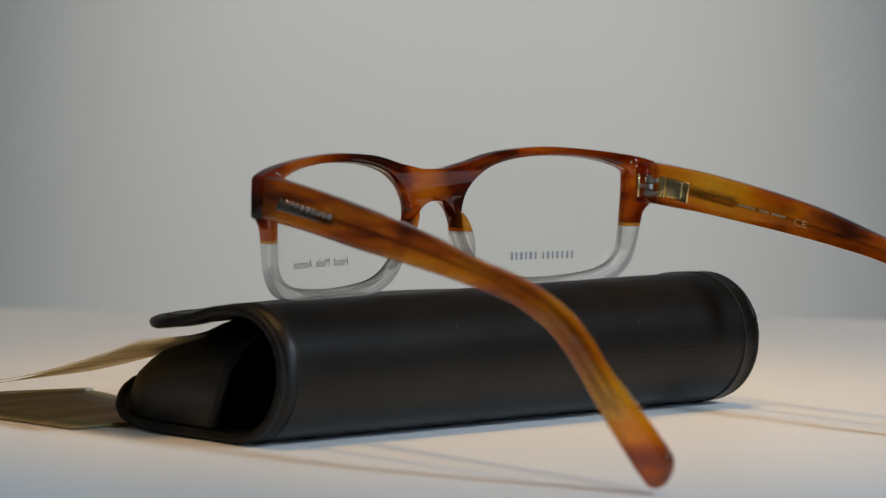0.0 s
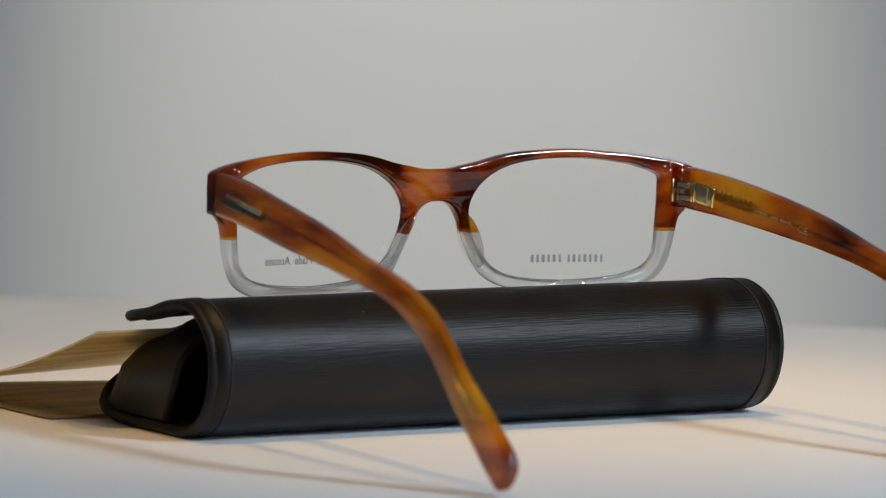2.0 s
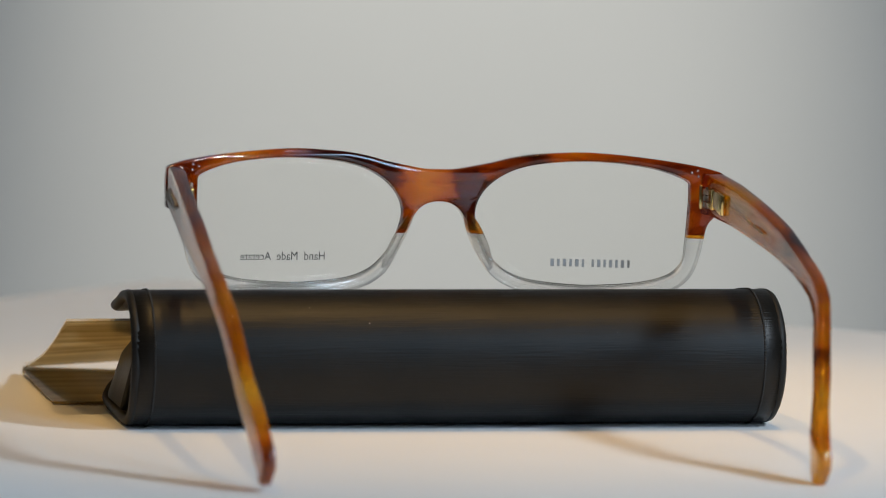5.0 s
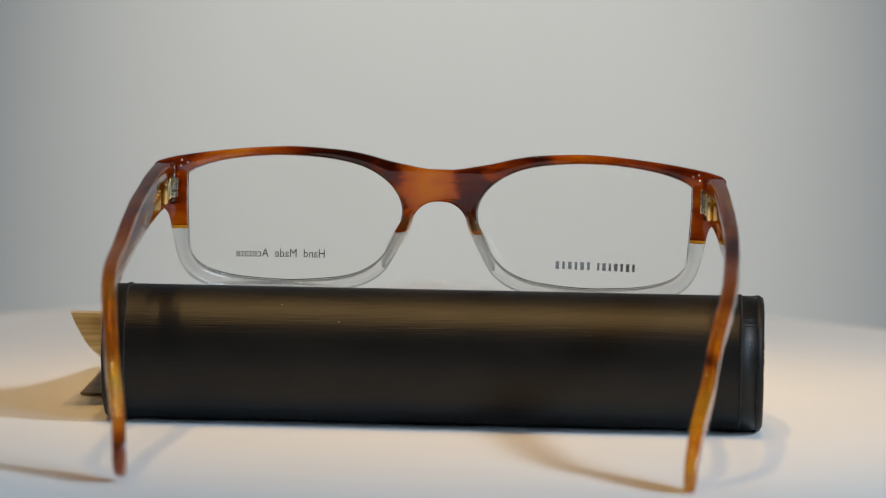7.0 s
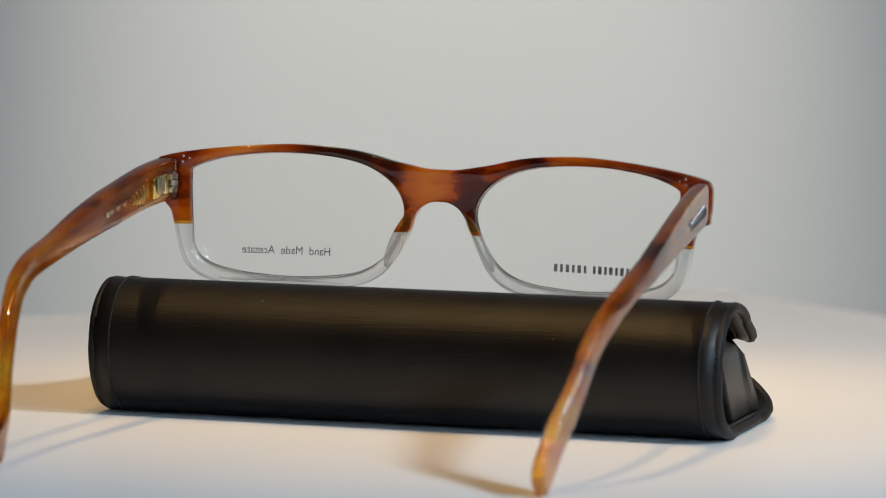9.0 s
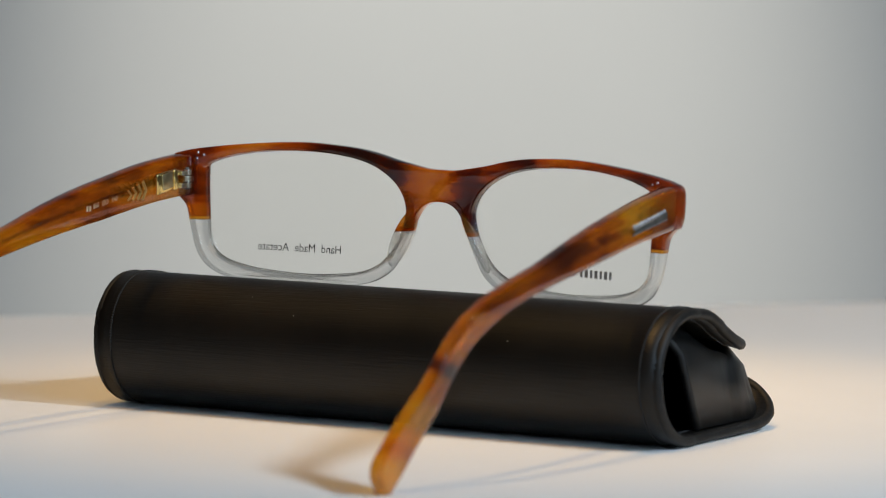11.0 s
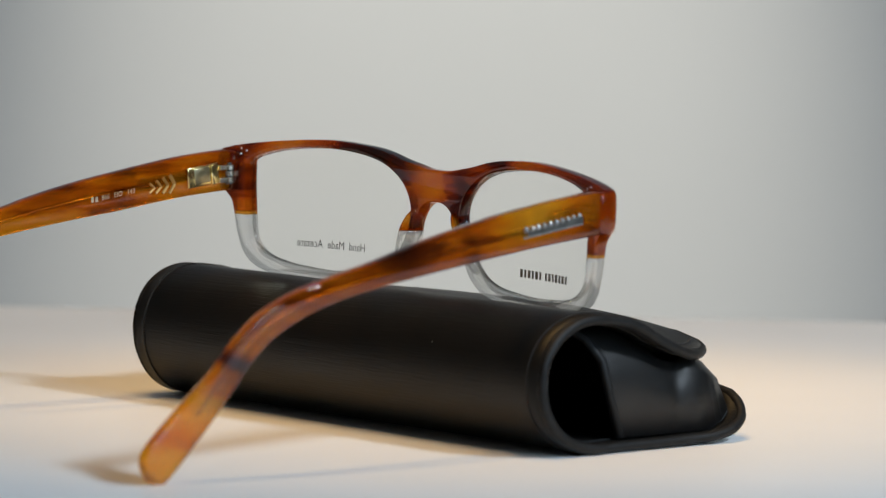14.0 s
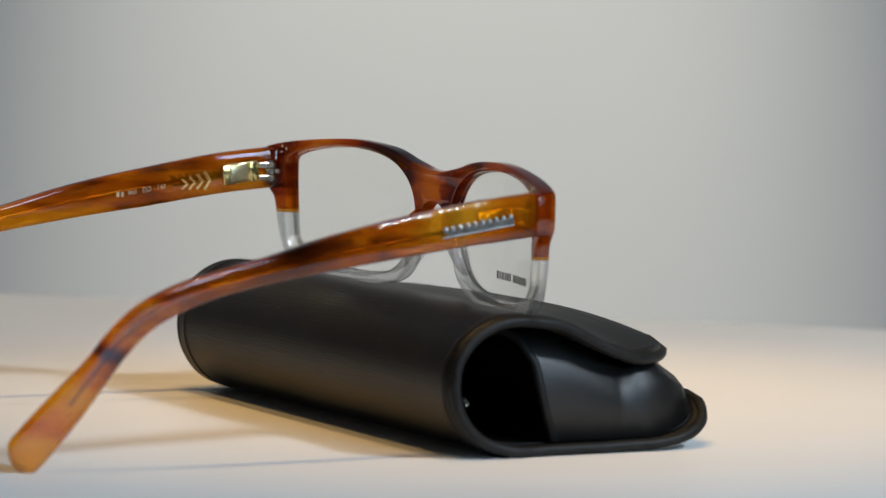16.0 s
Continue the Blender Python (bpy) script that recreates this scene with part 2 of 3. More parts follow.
def tube(bm, line, radius, sides=8, closed=False):
    sections, n = [], len(line)
    for i, q in enumerate(line):
        a, b = line[i - 1] if (i or closed) else q, line[(i + 1) % n] if (i + 1 < n or closed) else q
        along = (b - a).normalized()
        side = along.cross(Vector((0.13, 0.21, 1))).normalized()
        up = side.cross(along)
        sections.append([q + (side * math.cos(k * math.tau / sides) + up * math.sin(k * math.tau / sides)) * radius for k in range(sides)])
    if closed:
        sections.append(sections[0])
    loft(bm, sections, not closed)
    bmesh.ops.remove_doubles(bm, verts=bm.verts, dist=1e-7)
    bmesh.ops.recalc_face_normals(bm, faces=bm.faces)
    return bm


def cut(bm, co, no, keep_above):
    """Keep one side of a plane and close the cut."""
    geom = bm.verts[:] + bm.edges[:] + bm.faces[:]
    bmesh.ops.bisect_plane(bm, geom=geom, dist=1e-7, plane_co=co, plane_no=no, clear_inner=keep_above, clear_outer=not keep_above)
    bmesh.ops.holes_fill(bm, edges=[e for e in bm.edges if e.is_boundary], sides=0)
    bmesh.ops.recalc_face_normals(bm, faces=bm.faces)
    return bm


# ---- the room around ----
def slab(name, lo, hi, material, label, category):
    ob = finish(name, box_into(bmesh.new(), lo, hi), material, None, "", False)
    return tagged(ob, label, category, kind="structure")


slab("wall_north", (-2.0, 2.0, -0.75), (2.3, 2.1, 2.4), WALL_GREY, "plain light grey painted wall behind the board", "wall")
slab("wall_west", (-2.1, -2.4, -0.75), (-2.0, 2.1, 2.4), WALL_MID, "plain mid grey side wall", "wall")
slab("wall_south", (-2.0, -2.4, -0.75), (2.3, -2.25, 2.4), WALL_DARK, "plain dark wall behind the camera", "wall")
slab("wall_east", (2.3, -2.4, -0.75), (2.4, 2.1, 2.4), WALL_MID, "plain mid grey side wall", "wall")
slab("ceiling", (-2.1, -2.4, 2.4), (2.4, 2.1, 2.5), WALL_GREY, "plain light grey ceiling with warm spot lights", "ceiling")
slab("floor", (-2.1, -2.4, -0.85), (2.4, 2.1, -0.75), FLOOR_GREY, "plain brown floor", "floor")


# ---- table and turning board ----
def make_table():
    table = tagged(new("table"), "wooden table that carries the turning board", "table")
    table.location = (0, -0.1, -0.75)
    part("tabletop", box_into(bmesh.new(), (-0.5, -0.25, 0.66), (0.5, 0.30, 0.69), 0.004), TABLE_WOOD, table)
    for sx in (-1, 1):
        for sy in (-0.20, 0.25):
            part("leg", box_into(bmesh.new(), (sx * 0.45 - 0.025, sy - 0.025, 0.0), (sx * 0.45 + 0.025, sy + 0.025, 0.66), 0.003), TABLE_WOOD, table)


def make_board():
    board = tagged(new("turning_board"), "large square white matt board on a round turning base", "turntable")
    bm = box_into(bmesh.new(), (-0.26, -0.26, -0.012), (0.26, 0.26, 0.0), 0.0008, pose(0, 0, 0, 0, 0, 47))
    part("board", bm, BOARD_WHITE, board, "square white board", False)
    bm = bmesh.new()
    bmesh.ops.create_cone(bm, cap_ends=True, segments=48, radius1=0.10, radius2=0.09, depth=0.048, matrix=Matrix.Translation((0, 0, -0.036)))
    part("base", bm, EDGE, board, "round dark turning base", False)
    return board


make_table()
BOARD = make_board()


# ---- spectacle case ----
def case_shear(x, y):
    """The far edge of the case runs askew to its rounded front."""
    k = (y + 33) / 60
    return y + x * (-0.030 * (1 - k) + 0.012 * k)


SHEET = [(35.5, 10.8), (30.5, 5.2), (21, 2.2), (8, 1.5), (-6, 1.4), (-18, 1.5), (-26, 4.2), (-31, 9.5), (-33, 16), (-32, 23), (-27.5, 28.6), (-20, 31.6), (-10, 31.0), (1, 29.0), (14, 28.4), (29, 26.8)]
HALF = 78.0


def sheet_rows():
    """Centre line of the outer leather, with the half length left at each place."""
    line = smooth_line([(0, y, z) for y, z in SHEET], 6)
    run = [0.0]
    for a, b in zip(line, line[1:]):
        run.append(run[-1] + (b - a).length)
    rows = []
    for q, s in zip(line, run):
        d, r = (s, 17.0) if s < run[-1] / 2 else (run[-1] - s, 23.0)
        inset = 0 if d >= r else r - math.sqrt(max(0.0, r * r - (r - d) ** 2))
        rows.append((q, HALF - inset))
    return rows


def case_point(x, q, lift=0.0):
    droop = 0.0
    if q.z > 22:
        k = min(1.0, max(0.0, (q.y + 8) / 25))
        droop = (7.2 if x > 0 else 2.2) * (abs(x) / 77) ** 2.2 * k * k * (3 - 2 * k)
    if x > 0:
        x += 0.7 * (x / 78) if q.y < -15 else -0.5 * (x / 78) if q.z > 22 and q.y > 0 else 0.6 * (x / 78) if q.z < 12 and q.y > 15 else 0.0
    return Vector((x + 2.5, case_shear(x, q.y) + 0.4, q.z + lift - droop)) * MM


def make_case():
    case = tagged(new("spectacle_case"), "black ribbed leather spectacle case with its flap hanging open", "spectacle case")
    rows = sheet_rows()
    bm, cols = bmesh.new(), 33
    grid = [[bm.verts.new(case_point((2 * k / (cols - 1) - 1) * h, q)) for k in range(cols)] for q, h in rows]
    for a, b in zip(grid, grid[1:]):
        for k in range(cols - 1):
            bm.faces.new((a[k], a[k + 1], b[k + 1], b[k]))
    bmesh.ops.recalc_face_normals(bm, faces=bm.faces)
    body = part("body", bm, LEATHER, case, "black leather sheet with fine pressed lines")
    so = body.modifiers.new("thickness", "SOLIDIFY")
    so.thickness, so.offset = 2.4 * MM, 0.0
    # rolled edge all round the sheet
    ring = [case_point(-h, q) for q, h in rows] + [case_point(h, q) for q, h in reversed(rows)]
    part("edge_binding", tube(bmesh.new(), ring, 1.35 * MM, 8, True), EDGE, case, "rolled dark leather edge")
    # seam a little inside the edge
    for sx in (-1, 1):
        bm = bmesh.new()
        line = [(q, sx * (h - 4.2)) for q, h in rows]
        for i in range(3, len(line) - 3):
            (qa, xa), (qb, xb) = line[i], line[i + 1]
            a, b = case_point(xa, qa), case_point(xb, qb)
            n = Vector((0, -(qb.z - qa.z), qb.y - qa.y)).normalized() * -1.25 * MM
            for k in range(2):
                u, v = a.lerp(b, k / 2 + 0.08), a.lerp(b, k / 2 + 0.40)
                tube(bm, [u + n, v + n], 0.32 * MM, 5)
                tube(bm, [u - n, v - n], 0.32 * MM, 5)
        tagged(part("stitching", bm, THREAD, case, "row of black stitches"), kind="stuff")
    # seam along the flap's free edge
    bm = bmesh.new()
    flap = rows[-3]
    for k in range(60):
        x = -50 + 100 * k / 60
        tube(bm, [case_point(x + d, flap[0], 0.98) for d in (0.0, 1.0)], 0.32 * MM, 5)
    tagged(part("flap_stitching", bm, THREAD, case, "row of black stitches"), kind="stuff")
    # lint on the leather, and a snap inside the rounded front
    for x, k in ((-36.0, 60), (-22.0, 56), (38.0, 54)):
        bm = bmesh.new()
        q = rows[k][0]
        bmesh.ops.create_icosphere(bm, subdivisions=1, radius=0.09 * MM, matrix=Matrix.Translation(case_point(x, q) + Vector((0, -0.0009, 0.0010))))
        part("lint", bm, LINT_AND_FOLD_LIGHT, case, "pale speck of lint")
    bm = bmesh.new()
    bmesh.ops.create_cone(bm, cap_ends=True, segments=20, radius1=1.7 * MM, radius2=1.3 * MM, depth=1.0 * MM, matrix=Matrix.Translation((0.0752, -0.0296, 0.0126)) @ pose(0, 0, 0, -72, 0, 4))
    part("snap_button", bm, STEEL, case, "small bright metal snap", False)
    # puffed inner pocket, open towards the rounded front
    bm, nx, ny = bmesh.new(), 49, 22
    ridge = smooth_line([(0, 34.3, 10.8), (0, 30.5, 15.6), (0, 17.0, 22.8), (0, 5.0, 27.0), (0, -6.0, 28.5), (0, -17.0, 28.4)], 6)
    grid = []
    for j in range(ny):
        q = ridge[round(j * (len(ridge) - 1) / (ny - 1))]
        k = j / (ny - 1)
        inset = 17 - math.sqrt(max(0, 17 * 17 - max(0, 17 - (34.3 - q.y)) ** 2))
        row = []
        for i in range(nx):
            s = 2 * i / (nx - 1) - 1
            side = max(0.0, abs(s) * 78 - (56 if s < 0 else 65)) / (22 if s < 0 else 13)
            fall = math.sqrt(max(0.0, 1 - side ** 2.4))
            base = 3.0 + 6.5 * max(0, (q.y - 19) / 17)
            y = q.y + 10.0 * k ** 3 * (1 - fall) ** 0.3
            row.append(bm.verts.new(case_point(s * ((77.6 if s < 0 else 75.8) - inset), Vector((0, y, base + (q.z - base) * fall)))))
        grid.append(row)
    for a, b in zip(grid, grid[1:]):
        for i in range(nx - 1):
            bm.faces.new((a[i], a[i + 1], b[i + 1], b[i]))
    bmesh.ops.recalc_face_normals(bm, faces=bm.faces)
    mouth = [v.co.copy() for v in grid[-1]]
    pocket = part("pocket", bm, LINING, case, "puffed black leather inner pocket")
    so = pocket.modifiers.new("thickness", "SOLIDIFY")
    so.thickness, so.offset = 1.6 * MM, 0.0
    part("mouth_binding", tube(bmesh.new(), mouth, 1.15 * MM, 8), EDGE, pocket, "rolled pocket edge")
    return case


CASE = make_case()


# ---- folded leaflet ----
def leaf_point(k, q, twist=0.0, lift=4.5):
    """The leaflet lies askew, its fold lifts where it meets the case, and the upper leaf twists."""
    far = max(0.0, min(1.0, (q.y - 5) / 92))
    turn = twist * min(1.0, 2.2 * far) * min(1.0, (1 - far) / 0.35)
    x = -88 + k * 48
    return Vector((x, q.y - (x + 88) * 0.36 * far, q.z + lift * k * far + turn * (8.0 * k - 1.7))) * MM


def make_leaflet():
    leaflet = tagged(new("leaflet"), "folded olive paper leaflet tucked behind the case", "leaflet")
    for name, line in (("upper_leaf", [(0, 97, 2.2), (0, 75, 6.0), (0, 45, 12.2), (0, 20, 18.8), (0, 5, 23.4)]), ("lower_leaf", [(0, 97, 1.6), (0, 70, 0.7), (0, 40, 0.6), (0, 30, 0.6)])):
        bm = bmesh.new()
        line = smooth_line(line, 5)
        rows = [[bm.verts.new(leaf_point(x, q, *((0.35, 4.5) if name == "upper_leaf" else (0.0, 0.3)))) for x in (0.0, 0.25, 0.5, 0.75, 1.0)] for q in line]
        for a, b in zip(rows, rows[1:]):
            for k in range(4):
                bm.faces.new((a[k], a[k + 1], b[k + 1], b[k]))
        bmesh.ops.recalc_face_normals(bm, faces=bm.faces)
        leaf = part(name, bm, CARD, leaflet, "streaked olive printed page")
        if name == "lower_leaf":
            so = leaf.modifiers.new("thickness", "SOLIDIFY")
            so.thickness, so.offset = 0.5 * MM, 0.0
    # thin sheet added over the upper leaf, its grey painting the wall's reflection
    bm = bmesh.new()
    line = smooth_line([(0, 97.2, 2.9), (0, 75, 6.6), (0, 45, 12.8), (0, 20, 19.4), (0, 5, 24.0)], 5)
    rows = [[bm.verts.new(leaf_point(k, q, 0.35)) for k in (0.0, 0.25, 0.5, 0.75, 1.0)] for q in line]
    for a, b in zip(rows, rows[1:]):
        for k in range(4):
            bm.faces.new((a[k], a[k + 1], b[k + 1], b[k]))
    bmesh.ops.recalc_face_normals(bm, faces=bm.faces)
    part("wall_sheen_sheet", bm, WALL_SHEEN_GREY, leaflet, "pale grey top sheet, coloured for the wall's reflection")
    # white tube drawn for the bright line of light along the fold
    fold = [leaf_point(x, Vector((0, 95.4, 1.5)), 0.0, 0.3) for x in (0.0, 0.25, 0.5, 0.75, 1.0)]
    part("fold_light", tube(bmesh.new(), fold, 0.95 * MM, 8), LINT_AND_FOLD_LIGHT, leaflet, "white strip standing in for light along the fold")
    return leaflet


LEAFLET = make_leaflet()

# ---- spectacles ----
# x runs across the front, y from the temples' tips to the front, z up
G = pose(2.4, 0.0, 0.0, 0, 0.8, 1.1)
WRAP, AHEAD = 0.0020, 3.7
SPLIT = 45.3


def spec(x, y, z):
    """A place on the spectacles, in metres, from millimetres in their own directions."""
    swept = 1.3 * max(0.0, (-x - 52) / 18)
    return (G @ Vector((x, y + AHEAD - WRAP * x * x - swept, z))) * MM


def spec_straight(x, y, z):
    return (G @ Vector((x, y, z))) * MM


OUTER = [(0, 60.9), (4, 61.0), (9, 61.9), (13, 62.7), (18, 64.0), (23, 64.9), (29, 65.4), (36, 65.7), (43, 65.4), (50, 64.8), (57, 64.0), (63, 63.1), (67, 62.2), (69.4, 61.0), (69.8, 57.0), (69.3, 52.6), (67.4, 50.6), (65.8, 48.6), (65.0, 45), (64.2, 41), (62.7, 36.6), (60.0, 33.4), (55.5, 31.3), (49, 30.5), (36, 30.0), (25, 30.6), (18, 32.2), (13.3, 35.4), (10.6, 39.8), (8.3, 44.6), (6.6, 48.8), (4.9, 51.3), (2.5, 52.7), (0, 53.0)]
INNER = [(61.2, 59.2), (57.4, 61.0), (52, 62.4), (45, 63.3), (38.5, 63.6), (31.5, 63.4), (24.5, 62.6), (19, 61.2), (15, 59.2), (12, 56.8), (10, 54.0), (9.1, 51.3), (9.1, 49.0), (9.8, 46.2), (11.2, 43), (13.4, 39.4), (16.8, 36.2), (22, 34.0), (29, 33.0), (37, 32.6), (46, 33.1), (52, 34.0), (57, 35.7), (59.8, 38.2), (60.8, 41), (61.3, 47), (61.6, 53), (61.6, 57)]


def outline_outer():
    half = [Vector((x, z, 0)) for x, z in OUTER]
    whole = half + [Vector((-v.x, v.y, 0)) for v in reversed(half[1:-1])]
    return smooth_line(whole, 4, True)


def outline_inner(side):
    return [Vector((side * v.x, v.y, 0)) for v in smooth_line([(x, z, 0) for x, z in INNER], 4, True)]


def front_bmesh():
    """The whole front: outline with two openings, thick and with rounded edges."""
    cu = bpy.data.curves.new("front_outline", "CURVE")
    cu.dimensions, cu.fill_mode, cu.extrude, cu.bevel_depth, cu.bevel_resolution, cu.offset = "2D", "BOTH", 1.35, 0.6, 2, -0.6
    for line in (outline_outer(), outline_inner(1), outline_inner(-1)):
        sp = cu.splines.new("POLY")
        sp.points.add(len(line) - 1)
        for q, v in zip(sp.points, line):
            q.co = (v.x, v.y, 0, 1)
        sp.use_cyclic_u = True
    ob = new("front_outline", cu)
    me = bpy.data.meshes.new_from_object(ob.evaluated_get(bpy.context.evaluated_depsgraph_get()))
    bpy.data.objects.remove(ob)
    bm = bmesh.new()
    bm.from_mesh(me)
    bmesh.ops.remove_doubles(bm, verts=bm.verts, dist=1e-4)
    for v in bm.verts:
        v.co = spec(v.co.x, v.co.z - 2.0, v.co.y)
    bmesh.ops.recalc_face_normals(bm, faces=bm.faces)
    return bm


def split_at(bm, height, gap=0.03):
    """Part a mesh at a height of the spectacles: what is above, what is below."""
    lower = bm.copy()
    no = G.to_3x3() @ Vector((0, 0, 1))
    cut(bm, spec_straight(0, 0, height + gap), no, True)
    cut(lower, spec_straight(0, 0, height - gap), no, False)
    return bm, lower


def loose_pieces(bm):
    """The unconnected pieces of a mesh, each as a mesh of its own."""
    left, pieces = set(bm.verts), []
    while left:
        todo = [min(left, key=lambda v: v.index)]
        found = set(todo)
        while todo:
            for e in todo.pop().link_edges:
                for v in e.verts:
                    if v not in found:
                        found.add(v)
                        todo.append(v)
        left -= found
        piece, twin = bmesh.new(), {}
        for f in bm.faces:
            if f.verts[0] in found:
                piece.faces.new([twin.setdefault(v, None) or twin.update({v: piece.verts.new(v.co)}) or twin[v] for v in f.verts])
        pieces.append(piece)
    return pieces


def edge_smooth(ob, angle=40):
    ob.data.set_sharp_from_angle(angle=radians(angle))
    return ob


def lens_bmesh(side):
    line = [Vector((side * v.x, 0, v.y)) for v in outline_inner(1)]
    mid = Vector((side * 35.5, 0, 48.0))
    bm = bmesh.new()
    rings = []
    for face, y in ((0, -1.2), (1, -2.2)):
        rs = []
        for k in range(1, 9):
            ring = []
            for v in line:
                q = mid.lerp(v, k / 8 * 1.004)
                bulge = 1.2 - 0.0016 * ((q.x - mid.x) ** 2 + (q.z - mid.z) ** 2)
                ring.append(bm.verts.new(spec(q.x, y + bulge, q.z)))
            rs.append(ring)
        centre = bm.verts.new(spec(mid.x, y + 1.2, mid.z))
        n = len(line)
        for i in range(n):
            bm.faces.new((centre, rs[0][i], rs[0][(i + 1) % n]))
        for a, b in zip(rs, rs[1:]):
            for i in range(n):
                bm.faces.new((a[i], b[i], b[(i + 1) % n], a[(i + 1) % n]))
        rings.append(rs[-1])
    n = len(line)
    for i in range(n):
        bm.faces.new((rings[0][i], rings[1][i], rings[1][(i + 1) % n], rings[0][(i + 1) % n]))
    bmesh.ops.recalc_face_normals(bm, faces=bm.faces)
    return bm


TEMPLE = [((-11.5, 61.5), (-11.5, 51.2)), ((-18, 60.9), (-18, 50.6)), ((-30, 59.5), (-30, 49.5)), ((-50, 56.2), (-50, 47.1)), ((-67, 52.6), (-67, 44.8)), ((-83, 48.2), (-83, 42.2)), ((-94, 45.6), (-94, 39.7)), ((-104, 42.6), (-101.5, 37.0)), ((-112, 38.4), (-108.5, 33.0)), ((-118, 32.8), (-114.0, 27.4)), ((-123.3, 26.0), (-119.2, 20.2)), ((-129.7, 19.2), (-124.3, 12.4)), ((-136.2, 12.3), (-129.9, 5.2)), ((-139.8, 8.0), (-132.7, 2.1)), ((-140.0, 5.0), (-134.4, 0.7)), ((-138.6, 1.8), (-136.0, 0.3))]
# distance of a temple's middle line from the middle of the front
SPREAD_LEFT = [(-11, 67.1), (-25, 68.6), (-50, 70.5), (-80, 71.8), (-98, 72.6), (-107, 72.3), (-115, 71.1), (-122, 69.7), (-129, 67.8), (-135, 66.8), (-140, 66.2)]
SPREAD_RIGHT = [(-11, 67.0), (-25, 68.0), (-50, 69.0), (-65, 69.4), (-80, 69.2), (-98, 68.2), (-107, 67.0), (-115, 64.9), (-122, 63.2), (-129, 60.9), (-135, 59.7), (-140, 59.1)]


def temple_x(side, y):
    line = SPREAD_LEFT if side < 0 else SPREAD_RIGHT
    return side * float(np.interp(-y, [-a for a, b in line], [b for a, b in line]))


def temple_bmesh(side):
    tops, bots = smooth_line([(0, *a) for a, b in TEMPLE], 4), smooth_line([(0, *b) for a, b in TEMPLE], 4)
    bm, sections = bmesh.new(), []
    n = len(tops)
    for k, (a, b) in enumerate(zip(tops, bots)):
        mid, half = (a + b) / 2, (a - b) / 2
        wide = 1.95 - 0.45 * k / n + 0.5 * max(0.0, 1 - k / 9)
        if k > n - 5:
            wide *= 0.55 + 0.45 * (n - 1 - k) / 4
        ring = []
        for j in range(20):
            c, s = math.cos(j * math.tau / 20), math.sin(j * math.tau / 20)
            e = 0.34
            u, w = math.copysign(abs(c) ** e, c), math.copysign(abs(s) ** e, s)
            q = mid + half * w
            if side < 0:
                q.z += float(np.interp(-mid.y, [20, 45, 85, 100], [0, -0.45, -0.4, 0])) * (1.0 if w > 0 else 1.9)
            ring.append(spec_straight(temple_x(side, mid.y) + wide * u, q.y, q.z))
        sections.append(ring)
    loft(bm, sections)
    bmesh.ops.recalc_face_normals(bm, faces=bm.faces)
    return bm


def spec_box(bm, lo, hi, bevel, tilt=0.0):
    """A small block in the spectacles' own millimetres, leaning with the temple."""
    c = Vector([(a + b) / 2 for a, b in zip(lo, hi)])
    size = [b - a for a, b in zip(lo, hi)]
    m = Matrix.Scale(MM, 4) @ G @ Matrix.Translation(c) @ pose(0, 0, 0, tilt) @ Matrix.Diagonal((*size, 1))
    made = bmesh.ops.create_cube(bm, size=1, matrix=m)
    if bevel:
        bmesh.ops.bevel(bm, geom=list({e for v in made["verts"] for e in v.link_edges}), offset=bevel * MM, segments=2, profile=0.5, affect="EDGES")
    return bm


def letters(text, size, place):
    """Flat lettering; place maps its own x and y in millimetres to the scene."""
    cu = bpy.data.curves.new("lettering", "FONT")
    cu.body, cu.size, cu.extrude, cu.resolution_u = text, size, 0.0, 3
    ob = new("lettering", cu)
    me = bpy.data.meshes.new_from_object(ob.evaluated_get(bpy.context.evaluated_depsgraph_get()))
    bpy.data.objects.remove(ob)
    bm = bmesh.new()
    bm.from_mesh(me)
    width = max(v.co.x for v in bm.verts)
    for v in bm.verts:
        v.co = place(v.co.x / width, v.co.y)
    return bm


